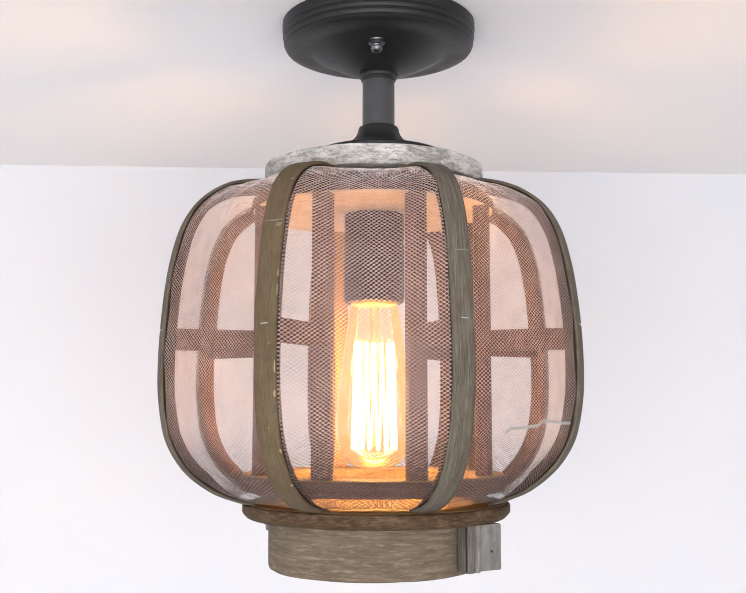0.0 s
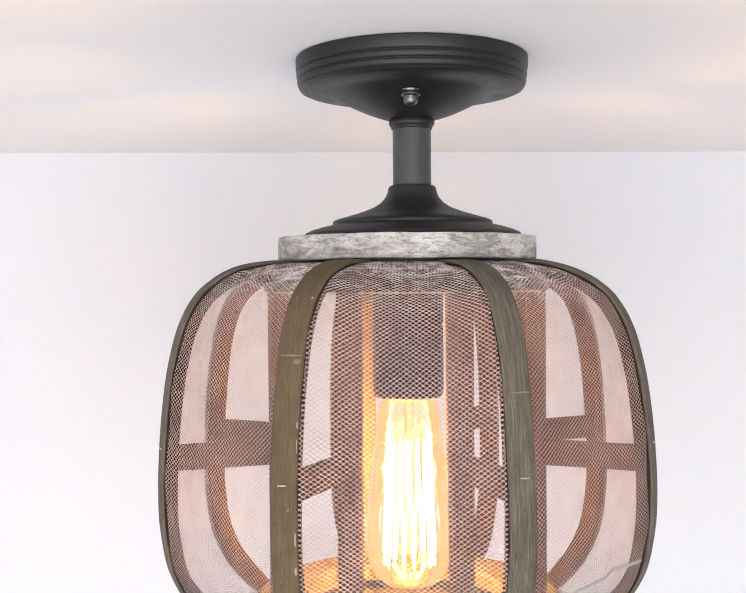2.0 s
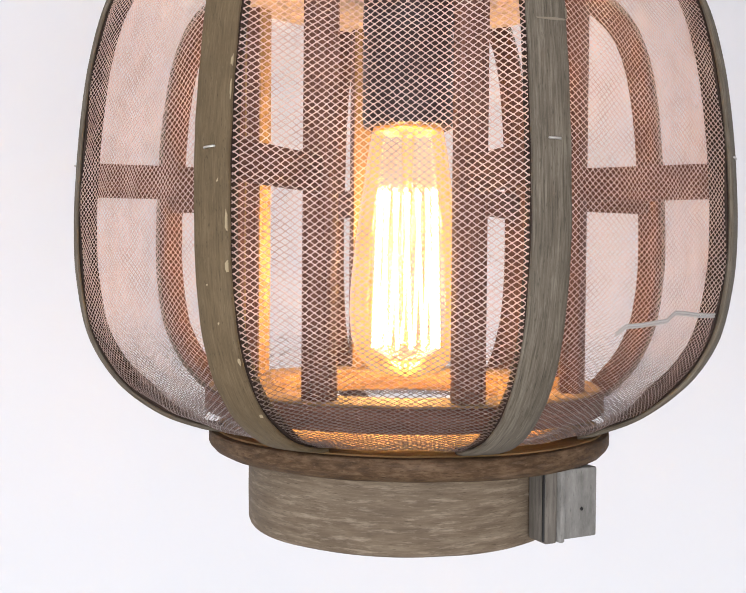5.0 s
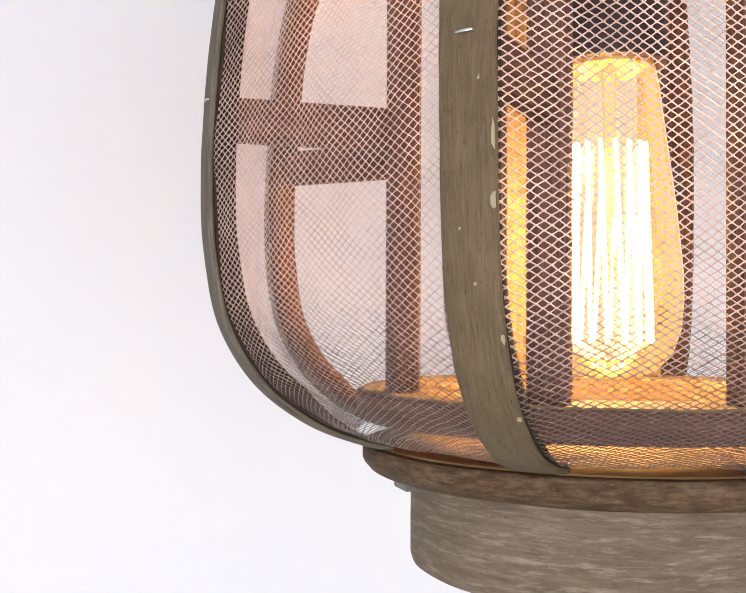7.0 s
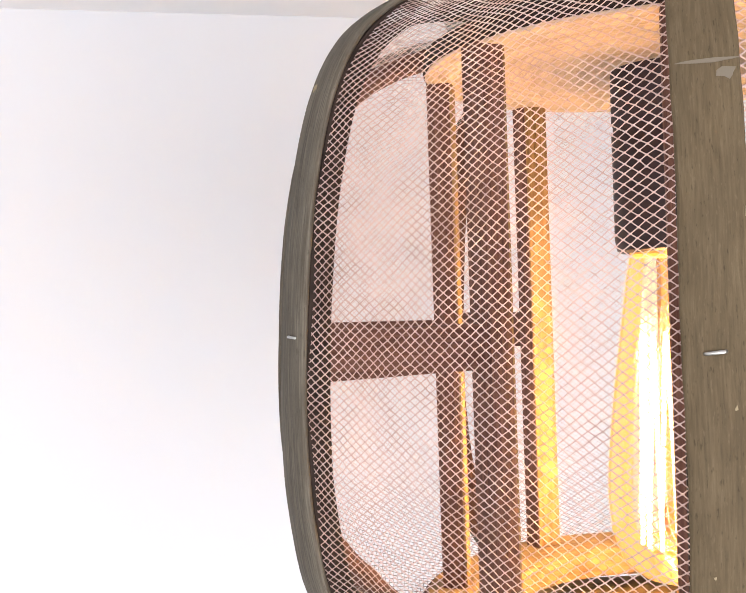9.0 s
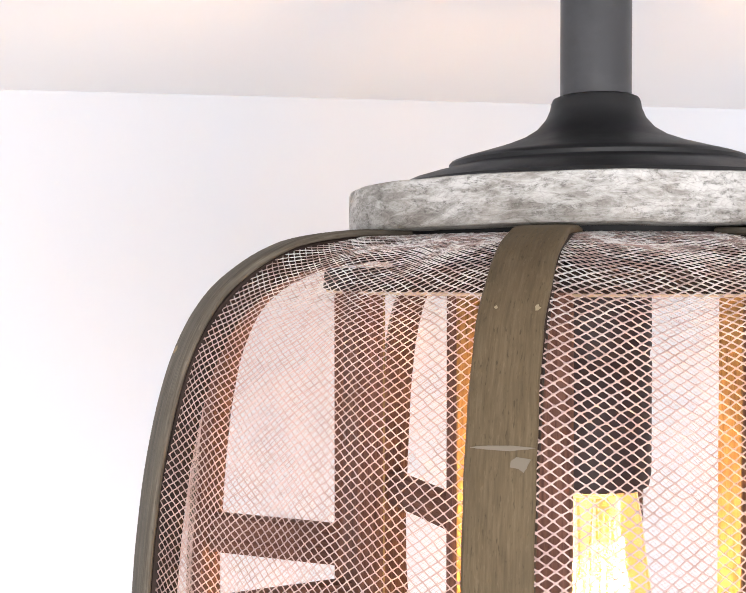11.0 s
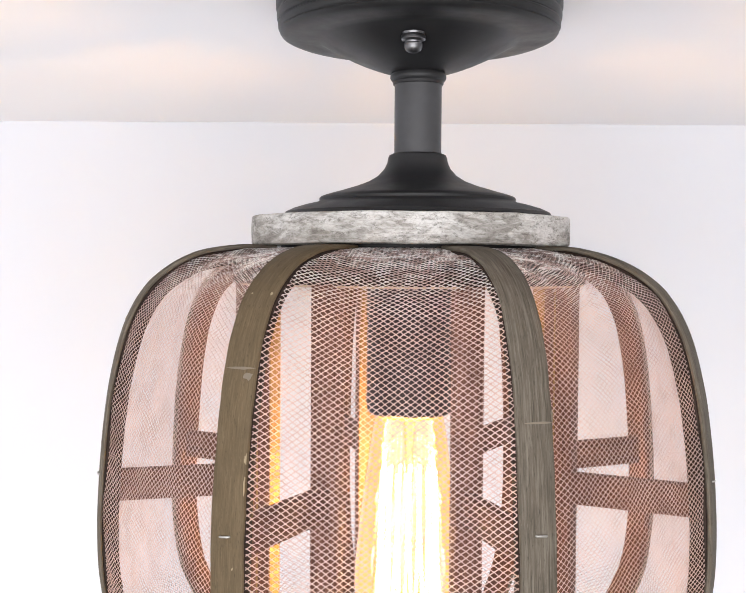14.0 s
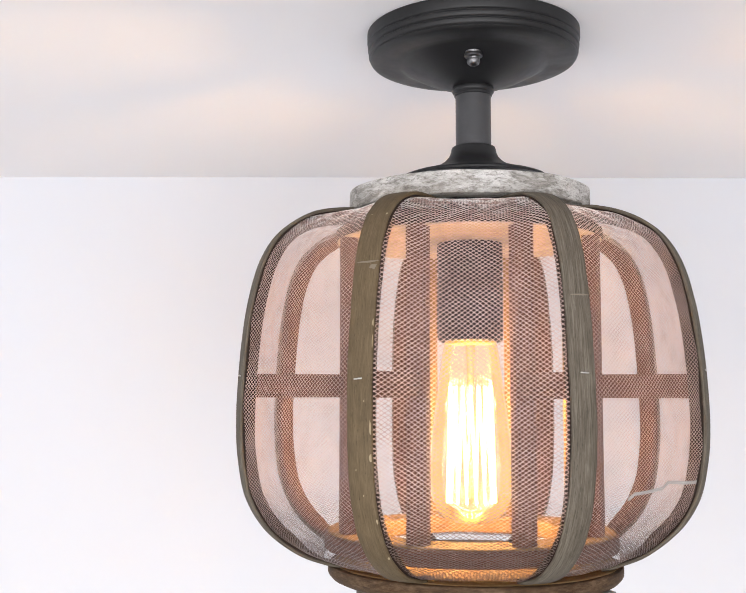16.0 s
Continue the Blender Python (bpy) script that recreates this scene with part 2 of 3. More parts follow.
def lathe(name, profile, segs=96, wobble=0.0, seed=0.0):
    """A turned form: profile of (r, z) from top to bottom, closed at the axis where r is 0. U runs round, V along the profile."""
    verts, faces, uvs = [], [], []
    n = len(profile)
    run = [0.0]
    for (r0, z0), (r1, z1) in zip(profile, profile[1:]):
        run.append(run[-1] + math.hypot(r1 - r0, z1 - z0))
    big = max(r for r, z in profile)
    for j in range(segs):
        a = 2 * math.pi * j / segs + math.pi
        for r, z in profile:
            k = 1.0
            if wobble:
                k += wobble * noise.noise(Vector((2.2 * math.cos(a) + seed, 2.2 * math.sin(a), z * 60)))
            verts.append((r * k * math.sin(a), -r * k * math.cos(a), z + (wobble * 0.03 * noise.noise(Vector((4 * math.cos(a), 4 * math.sin(a), seed + z * 30))) if wobble else 0)))
    for j in range(segs):
        u0, u1 = 2 * math.pi * big * j / segs, 2 * math.pi * big * (j + 1) / segs
        for i in range(n - 1):
            a, b = j * n + i, ((j + 1) % segs) * n + i
            if profile[i][0] < 1e-6:
                faces.append((a, a + 1, b + 1))
                uvs += [(u0, run[i]), (u0, run[i + 1]), (u1, run[i + 1])]
            elif profile[i + 1][0] < 1e-6:
                faces.append((a, a + 1, b))
                uvs += [(u0, run[i]), (u0, run[i + 1]), (u1, run[i])]
            else:
                faces.append((a, a + 1, b + 1, b))
                uvs += [(u0, run[i]), (u0, run[i + 1]), (u1, run[i + 1]), (u1, run[i])]
    return mesh_of(name, verts, faces, uvs)


def box(name, sx, sy, sz, bevel=0.0, segs=2):
    """A bevelled block with its base middle at the origin; the grain runs along its longest side."""
    bm = bmesh.new()
    bmesh.ops.create_cube(bm, size=1)
    for v in bm.verts:
        v.co = Vector((v.co.x * sx, v.co.y * sy, (v.co.z + 0.5) * sz))
    if bevel:
        bmesh.ops.bevel(bm, geom=list(bm.edges), offset=bevel, segments=segs, affect="EDGES", profile=0.5)
    layer = bm.loops.layers.uv.new("UVMap")
    long = max(range(3), key=lambda i: (sx, sy, sz)[i])
    rest = [i for i in range(3) if i != long]
    for f in bm.faces:
        n = f.normal
        k = rest[0] if abs(n[rest[1]]) > abs(n[rest[0]]) else rest[1]
        for lo in f.loops:
            lo[layer].uv = (lo.vert.co[long], lo.vert.co[k])
        f.smooth = bool(bevel)
    for e in bm.edges:
        if len(e.link_faces) == 2 and e.calc_face_angle(0) > radians(40):
            e.smooth = False
    me = bpy.data.meshes.new(name)
    bm.to_mesh(me)
    bm.free()
    return me


def tube(name, paths, radius, sides=6):
    """Round wire along one or more paths of points."""
    verts, faces = [], []
    for path in paths:
        base = len(verts)
        pts = [Vector(q) for q in path]
        for i, q in enumerate(pts):
            d = (pts[min(i + 1, len(pts) - 1)] - pts[max(i - 1, 0)]).normalized()
            side = d.cross(Vector((0.31, 0.2, 0.93))).normalized()
            up = d.cross(side)
            for k in range(sides):
                a = 2 * math.pi * k / sides
                verts.append(q + radius * (math.cos(a) * side + math.sin(a) * up))
        for i in range(len(pts) - 1):
            for k in range(sides):
                a, b = base + i * sides + k, base + i * sides + (k + 1) % sides
                faces.append((a, b, b + sides, a + sides))
        faces.append(tuple(base + k for k in range(sides)))
        faces.append(tuple(base + (len(pts) - 1) * sides + k for k in reversed(range(sides))))
    return mesh_of(name, verts, faces, None, 60)


# ---- the room ----
def slab(name, sx, sy, sz, at, material, turn=0.0, label="", category=""):
    ob = part(name, box(name, sx, sy, sz), material, None, label, at, turn)
    return tagged(ob, label, category, kind="structure")


SKEW = 4.975                  # the far wall stands a little askew
slab("ceiling", 5.4, 4.6, 0.12, (0.1, -1.0, H), M_CEIL, 0, "flat white painted ceiling, faintly mottled", "ceiling")
# The floor is out of view; its tone only sets the bounce light.
slab("floor", 5.4, 4.6, 0.1, (0.1, -1.0, -0.1), M_FLOOR, 0, "unseen floor, toned for the light it bounces", "floor")
slab("wall_north", 6.0, 0.12, H, (-0.0052, 0.4512 + 0.0602, 0.0), M_WALL, SKEW, "plain white painted wall behind the lamp", "wall")
slab("wall_east", 0.12, 4.6, H, (2.5, -1.0, 0.0), M_SIDE, 0, "added grey-beige wall out of view", "wall")


def window_wall(name, length, at, turn, hole, label):
    """A wall of four pieces round a window opening, and the window in it. hole: middle along the wall, sill height, width, height."""
    c, s, w, h = hole
    wall = tagged(new(name), label, "wall", kind="structure")
    wall.matrix_basis = Matrix.Translation(at) @ Matrix.Rotation(radians(turn), 4, "Z")
    left, right = c - w / 2 + length / 2, length / 2 - c - w / 2
    part("wall_piece", box("wall_piece", left, 0.12, H), M_SIDE, wall, "", (-length / 2 + left / 2, 0, 0))
    part("wall_piece", box("wall_piece", right, 0.12, H), M_SIDE, wall, "", (length / 2 - right / 2, 0, 0))
    part("wall_piece", box("wall_piece", w, 0.12, s), M_SIDE, wall, "", (c, 0, 0))
    part("wall_piece", box("wall_piece", w, 0.12, H - s - h), M_SIDE, wall, "", (c, 0, s + h))
    return wall


window_wall("wall_south", 5.4, (0.1, SOUTH - 0.06, 0), 0, (0.0, 0.47, 4.0, 1.9), "added grey-beige wall out of view, with a wide window")
window_wall("wall_west", 4.6, (WEST - 0.06, -1.0, 0), 90, (-0.2, 0.6, 1.6, 1.5), "added grey-beige wall out of view, with a window")


# The windows are added out of view as openings for the area lamps.
def window(name, w, h, at, turn):
    win = tagged(new(name), "added window out of view, white frame", "window", kind="structure")
    win.matrix_basis = Matrix.Translation(at) @ Matrix.Rotation(radians(turn), 4, "Z")
    for x in (-w / 2 + 0.03, 0, w / 2 - 0.03):
        part("window_frame", box("window_frame", 0.06, 0.05, h, 0.004), M_WINDOW, win, "", (x, 0, 0))
    for z in (0.0, h - 0.06):
        for k in (-1, 1):
            part("window_frame", box("window_frame", w / 2 - 0.09, 0.05, 0.06, 0.004), M_WINDOW, win, "", (k * w / 4, 0, z))
    return win


window("window_1", 4.0, 1.9, (0.1, SOUTH - 0.07, 0.47), 0)
window("window_2", 1.6, 1.5, (WEST - 0.07, -1.2, 0.6), 90)

# ---- the ceiling lamp: heights count down from the ceiling ----
lamp = tagged(new("ceiling_lamp"), "lantern lamp of grey wood ribs and wire mesh, black mount", "ceiling lamp")
lamp.location = (0, 0, H)
DISC_X, CAGE_X, RING_X, DRUM_X = -0.0034, -0.004, -0.0018, -0.004

# ceiling mount, stem and cap
rim = [(0.0, -0.0004), (0.0680, -0.0004), (0.0686, -0.0010), (0.0686, -0.0070), (0.0683, -0.0077), (0.0676, -0.0081), (0.0676, -0.0087), (0.0682, -0.0093),
       (0.0682, -0.0116), (0.0678, -0.0122), (0.0671, -0.0126), (0.0671, -0.0132), (0.0677, -0.0138), (0.0676, -0.0158), (0.0671, -0.0166), (0.0666, -0.0170),
       (0.0668, -0.0177), (0.0661, -0.0187), (0.0640, -0.0196), (0.0590, -0.0202), (0.0530, -0.0205), (0.0490, -0.0208), (0.0472, -0.0214), (0.0440, -0.0232),
       (0.0395, -0.0258), (0.0340, -0.0286), (0.0280, -0.0313), (0.0220, -0.0336), (0.0165, -0.0354), (0.0132, -0.0364), (0.0, -0.0366)]
part("canopy", lathe("canopy", rim, 128), M_BLACK, lamp, "matt black ribbed round canopy")
part("collar", lathe("collar", [(0.0, -0.0358), (0.0122, -0.0358), (0.0130, -0.0364), (0.0135, -0.0374), (0.0136, -0.0384), (0.0133, -0.0394), (0.0126, -0.0401), (0.0122, -0.0404),
                                (0.0122, -0.0416), (0.0118, -0.0420), (0.0, -0.0422)], 64), M_CAP, lamp)
part("stem", lathe("stem", [(0.0, -0.0400), (0.0114, -0.0400), (0.0114, -0.0757), (0.0, -0.0758)], 64), M_STEM, lamp, "dark grey metal stem")
part("cap", lathe("cap", [(0.0, -0.0750), (0.0122, -0.0750), (0.0137, -0.0757), (0.0143, -0.0770), (0.0146, -0.0790), (0.0160, -0.0822), (0.0190, -0.0856), (0.0235, -0.0884),
                          (0.0300, -0.0909), (0.0380, -0.0933), (0.0440, -0.0950), (0.0468, -0.0960), (0.0475, -0.0968), (0.0474, -0.0980), (0.0480, -0.0986), (0.0540, -0.1000),
                          (0.0600, -0.1018), (0.0638, -0.1036), (0.0645, -0.1050), (0.0640, -0.1062), (0.0, -0.1064)], 128), M_CAP, lamp, "matt black bell-shaped cap")


def screw():
    prof = [(0.0, 0.0012), (0.0050, 0.0012), (0.0048, 0.0002), (0.0052, 0.0), (0.0056, -0.0006), (0.0056, -0.0020), (0.0050, -0.0026), (0.0038, -0.0028), (0.0036, -0.0034), (0.0041, -0.0038),
            (0.0041, -0.0054), (0.0035, -0.0068), (0.0022, -0.0077), (0.0, -0.0080)]
    return part("screw", lathe("screw", prof, 12), M_SCREW, lamp, "shiny dark steel cap screw", (-0.0002, -0.0403, -0.0264), 8)


screw()
part("top_disc", lathe("top_disc", [(0.0, -0.1060), (0.0756, -0.1060), (0.0763, -0.1063), (0.0766, -0.1070), (0.0767, -0.1130), (0.0766, -0.1184), (0.0762, -0.1192), (0.0753, -0.1196), (0.0, -0.1196)],
                       144, 0.012, 3.0), M_WASH, lamp, "grey whitewashed crackled wooden disc", (DISC_X, 0, 0))

# the bulging outline of the cage
OUTLINE = [(0.066, -0.1200), (0.085, -0.1208), (0.100, -0.1230), (0.1150, -0.1285), (0.1285, -0.1385), (0.1390, -0.1560), (0.1452, -0.1780), (0.1487, -0.2010), (0.1507, -0.2260),
           (0.1514, -0.2480), (0.1500, -0.2710), (0.1440, -0.2960), (0.1305, -0.3160), (0.1120, -0.3290), (0.0945, -0.3348), (0.0840, -0.3364)]


def smooth_outline(points, steps):
    out = []
    for i in range(len(points) - 1):
        p0, p1, p2, p3 = points[max(i - 1, 0)], points[i], points[i + 1], points[min(i + 2, len(points) - 1)]
        for k in range(steps):
            s = k / steps
            out.append(tuple(0.5 * (2 * b + (c - a) * s + (2 * a - 5 * b + 4 * c - d) * s * s + (3 * b - a - 3 * c + d) * s ** 3) for a, b, c, d in zip(p0, p1, p2, p3)))
    out.append(points[-1])
    return out


CURVE = smooth_outline(OUTLINE, 8)


def with_normals(curve):
    out, run = [], 0.0
    for i, (r, z) in enumerate(curve):
        a, b = curve[max(i - 1, 0)], curve[min(i + 1, len(curve) - 1)]
        d = Vector((b[0] - a[0], b[1] - a[1])).normalized()
        if i:
            run += math.hypot(r - curve[i - 1][0], z - curve[i - 1][1])
        out.append((r, z, -d.y, d.x, run))
    return out


CURVE_N = with_normals(CURVE)
LENGTH = CURVE_N[-1][4]


def at_run(s):
    """Radius, height and outward normal at the length s along the outline."""
    s = min(max(s, 0.0), LENGTH)
    for a, b in zip(CURVE_N, CURVE_N[1:]):
        if b[4] >= s:
            k = (s - a[4]) / max(b[4] - a[4], 1e-9)
            return tuple(x + (y - x) * k for x, y in zip(a, b))
    return CURVE_N[-1]


# how far each rib bulges past the common outline, and where two of them were bent unevenly (share of the length, metres)
GROW = (0.0022, -0.0010, -0.0055, -0.0055, -0.004, -0.004, -0.0055, -0.0050)
BENT = {2: ((0, 0.05, 0.10, 0.16, 0.22, 0.30, 0.38, 0.50, 0.60, 0.75, 0.85, 0.95, 1), (0.0005, 0.0014, 0.0003, -0.0010, -0.0022, -0.0022, -0.0016, -0.0010, -0.0012, -0.0022, -0.0028, -0.0014, 0)),
        7: ((0, 0.05, 0.12, 0.17, 0.22, 0.30, 0.36, 0.50, 0.70, 1), (0.0003, 0.0018, 0.0024, 0.0013, 0.0002, -0.0005, -0.0003, 0, -0.0003, 0.0002))}


def lift(i, run):
    """How far rib i stands off the outline at a length along it; takes arrays too."""
    s = np.clip(run / LENGTH, 0, 1)
    bent = np.interp(s, *BENT[i]) if i in BENT else 0.0
    return GROW[i] * np.sin(np.pi * s) + bent


def band(name, width, inner, outer, seed, i, wave=0.0003, taper=0.0):
    """A bent strip that follows the outline; it lies in the plane of azimuth 0, towards -y."""
    verts, faces, uvs = [], [], []
    e = min(0.0006, (outer - inner) * 0.3)
    w = width / 2
    ring = [(-w + e, outer), (-w / 3, outer + 0.0001), (w / 3, outer + 0.0001), (w - e, outer), (w, outer - e), (w, inner + e), (w - e, inner), (-w + e, inner), (-w, inner + e), (-w, outer - e)]
    n = len(ring)
    across = [0.0]
    for (a, b), (c, d) in zip(ring, ring[1:] + ring[:1]):
        across.append(across[-1] + math.hypot(c - a, d - b))
    for r, z, nr, nz, run in CURVE_N:
        drift = wave * 2.2 * noise.noise(Vector((run * 18, seed, 0)))
        for k, (x, h) in enumerate(ring):
            x += drift + wave * noise.noise(Vector((run * 90, seed + (7 if x > 0 else 0), 1)))
            if taper:
                h = outer + (h - outer) * min(1.0, max(0.12, (LENGTH - run) / taper - 0.2))
            h += lift(i, run)
            verts.append((x, -(r + nr * h), z + nz * h))
    m = len(CURVE_N)
    for i in range(m - 1):
        for k in range(n):
            a, b = i * n + k, i * n + (k + 1) % n
            faces.append((a, b, b + n, a + n))
            u0, u1 = CURVE_N[i][4], CURVE_N[i + 1][4]
            uvs += [(u0, across[k]), (u0, across[k + 1]), (u1, across[k + 1]), (u1, across[k])]
    faces.append(tuple(range(n)))
    uvs += [(0, across[k]) for k in range(n)]
    faces.append(tuple((m - 1) * n + k for k in reversed(range(n))))
    uvs += [(LENGTH, across[k]) for k in range(n)]
    return mesh_of(name, verts, faces, uvs, 50)


def staple_mesh():
    return tube("staple", [[(-0.0020, 0.0012, 0), (-0.0020, -0.0003, 0), (-0.0016, -0.0006, 0), (0.0016, -0.0006, 0), (0.0020, -0.0003, 0), (0.0020, 0.0012, 0)]], 0.00042, 6)


STAPLE = staple_mesh()
RIBS = (-21.4, 21.6, 68.6, 119.5, 156.6, -159.5, -115.5, -68.6)


def z_run(z):
    return min(CURVE_N, key=lambda q: abs(q[1] - z) + (10 if q[4] < 0.05 else 0))[4]


def chip(rib, side, z, long, wide, seed, material=None):
    """A flake of bare wood on a rib's edge."""
    r, zz, nr, nz, run = at_run(z_run(z))
    rng = random.Random(seed)
    up = lift(rib["place"], run)
    pts = []
    for k in range(9):
        a = 2 * math.pi * k / 9
        q = 0.5 + 0.75 * rng.random()
        pts.append((min(max(side + wide / 2 * q * math.cos(a), -0.0069), 0.0069), long / 2 * q * math.sin(a)))
    verts, faces = [], []
    for h in (0.00022, -0.0002):
        for x, s in pts:
            r2, z2, n2, m2, _ = at_run(run + s)
            verts.append((x, -(r2 + n2 * (h + up)), z2 + m2 * (h + up)))
    faces = [tuple(range(9)), tuple(range(17, 8, -1))] + [(k, (k + 1) % 9, 9 + (k + 1) % 9, 9 + k) for k in range(9)]
    part("bare_patch", mesh_of("bare_patch", verts, faces, None), material or M_CHIP, rib, "small patch of bare pale wood")


for i, az in enumerate(RIBS):
    rib = part("rib", band("rib", 0.0140, -0.0020, 0.0, 11.3 * i, i), M_RIB if i == 0 else M_RIB_GREY, lamp, "bent olive-brown wooden rib" if i == 0 else "bent grey-brown wooden rib", (CAGE_X, 0, 0), az)
    rib["place"] = i
    # Strips at the back take post_wood as if lit; the others carry shade.
    part("backing", band("backing", 0.0134, -0.0072 if abs(az) < 40 else -0.0092 if abs(az) < 90 else -0.0072 if abs(az) < 140 else -0.0042, -0.0021, 5.0, i, 0.0002, 0.032), M_POST if 3 <= i <= 6 else M_SHADED, rib, "inner strip under the rib, coloured near black where shaded")
    zs = (-0.2262, -0.2222, -0.2205, -0.223, -0.221, -0.224, -0.222, -0.2215)[i]
    r, z, nr, nz, run = at_run(z_run(zs))
    part("staple", STAPLE, M_STAPLE, rib, "small steel staple", (-0.0006 if i == 0 else 0.0010, -r - float(lift(i, run)), z), 0, Matrix.Rotation(radians((-6, 3, 5, -4, 6, 2, -3, 4)[i]), 4, "Y"))
    if i == 0:
        for k, (side, zc, lng, wid) in enumerate(((0.0070, -0.197, 0.0055, 0.0016), (0.0071, -0.2085, 0.0075, 0.0015), (0.0069, -0.2505, 0.0085, 0.0017), (0.0067, -0.2660, 0.0050, 0.0020),
                                                  (0.0064, -0.2965, 0.0032, 0.0016), (0.0062, -0.3150, 0.0024, 0.0018), (0.0050, -0.1400, 0.0014, 0.0013), (-0.0035, -0.141, 0.0011, 0.0009),
                                                  (0.0010, -0.283, 0.0010, 0.0007), (0.0030, -0.237, 0.0012, 0.0009), (-0.002, -0.272, 0.0009, 0.0006))):
            chip(rib, side, zc, lng, wid, 40 + k)
        chip(rib, 0.0005, -0.1668, 0.0010, 0.0145, 90, M_SCUFF)
        chip(rib, 0.0042, -0.1692, 0.0030, 0.0040, 91, M_SCUFF)
    if i == 1:
        chip(rib, 0.002, -0.1845, 0.0009, 0.0110, 92, M_SCUFF)
        chip(rib, 0.0066, -0.1815, 0.006, 0.0012, 93, M_SCUFF)
    if i == 7:
        chip(rib, -0.004, -0.15, 0.003, 0.002, 71)


# expanded-metal panels between the ribs, flatter than the ribs' own bulge
def mesh_panel(rib_a, rib_b, width, thick, seed):
    pitch_x, pitch_s, depth = 0.0033, 0.00236, -0.0025
    w, t = thick, min(0.00015, thick * 1.3)
    half_angle = radians(width / 2 + 1.6)
    curve = np.array(CURVE_N)

    def put(x, s):
        s = np.clip(s, 0, LENGTH)
        r, z, nr, nz = (np.interp(s, curve[:, 4], curve[:, k]) for k in range(4))
        return r, z, nr, nz

    rows, cols = int(LENGTH / pitch_s * 2), int(0.08 / pitch_x * 2) + 2
    ii, jj = np.meshgrid(np.arange(-cols, cols + 1), np.arange(0, rows), indexing="ij")
    ii, jj = ii.ravel(), jj.ravel()
    keep = (ii + jj) % 2 == 0
    ii, jj = ii[keep], jj[keep]
    rng = np.random.default_rng(seed)
    jitter = rng.normal(0, 0.00009, (4 * cols + 8, rows + 4, 2))
    segs = []
    for di in (-1, 1):
        a = np.stack([ii * pitch_x / 2, jj * pitch_s / 2], 1) + jitter[ii + 2 * cols, jj]
        b = np.stack([(ii + di) * pitch_x / 2, (jj + 1) * pitch_s / 2], 1) + jitter[ii + di + 2 * cols, jj + 1]
        segs.append(np.stack([a, b], 1))
    segs = np.concatenate(segs)
    r_mid = put(0, segs[:, :, 1].mean(1))[0]
    segs = segs[(np.abs(segs[:, :, 0]).max(1) < r_mid * half_angle) & (segs[:, :, 1].max(1) < LENGTH - 0.0065)]
    d = segs[:, 1] - segs[:, 0]
    d /= np.linalg.norm(d, axis=1)[:, None]
    # the sheets at the back close up towards their lower hem
    hem = 1 + (2.4 if thick < 0.0002 else 0) * np.clip((segs[:, :, 1].mean(1) - LENGTH + 0.024) / 0.008, 0, 1)
    side = np.stack([-d[:, 1], d[:, 0]], 1) * (w / 2 * hem)[:, None]

    def place(q, h):
        r, z, nr, nz = put(q[:, 0], q[:, 1])
        bulge = 0.0006 * np.sin(q[:, 0] * 190) * np.sin(q[:, 1] * 120)
        ang = q[:, 0] / r
        across = np.clip(ang / radians(width / 2 - 2.5), -1, 1)
        belly = np.sin(np.pi * np.clip(q[:, 1] / LENGTH, 0, 1))
        ends = np.clip(np.minimum(q[:, 1], LENGTH - q[:, 1]) / 0.018, 0, 1)
        hh = -0.0012 + (depth + 0.0012) * ends + h * t + bulge * ends + lift(rib_a, q[:, 1]) * (1 - across) / 2 + lift(rib_b, q[:, 1]) * (1 + across) / 2 - 0.0095 * (1 - across ** 2) * belly
        rr = r + nr * hh
        return np.stack([rr * np.sin(ang), -rr * np.cos(ang), z + nz * hh], 1)

    corners = []
    for k, sg, h in ((0, 1, 0.5), (0, -1, 0.5), (0, -1, -0.5), (0, 1, -0.5), (1, 1, 0.5), (1, -1, 0.5), (1, -1, -0.5), (1, 1, -0.5)):
        corners.append(place(segs[:, k] + sg * side, h))
    n = len(segs)
    verts = np.stack(corners, 1).reshape(-1, 3)
    quad = np.array([(0, 1, 5, 4), (1, 2, 6, 5), (2, 3, 7, 6), (3, 0, 4, 7)])
    faces = (np.arange(n)[:, None, None] * 8 + quad[None]).reshape(-1, 4)
    # thicker knots where the strands meet
    knots = segs[: n // 2, 0]
    corners = []
    for h in (0.58, -0.58):
        for kx, ks in ((1.75, 0), (0, 1.1), (-1.75, 0), (0, -1.1)):
            corners.append(place(knots + np.array([kx * w, ks * w]), h))
    base = len(verts)
    verts = np.concatenate([verts, np.stack(corners, 1).reshape(-1, 3)])
    quad = np.array([(0, 1, 2, 3), (7, 6, 5, 4), (0, 4, 5, 1), (1, 5, 6, 2), (2, 6, 7, 3), (3, 7, 4, 0)])
    faces = np.concatenate([faces, (base + np.arange(len(knots))[:, None, None] * 8 + quad[None]).reshape(-1, 4)])
    me = bpy.data.meshes.new("mesh_panel")
    me.vertices.add(len(verts))
    me.vertices.foreach_set("co", verts.astype(np.float32).ravel())
    me.loops.add(faces.size)
    me.loops.foreach_set("vertex_index", faces.astype(np.int32).ravel())
    me.polygons.add(len(faces))
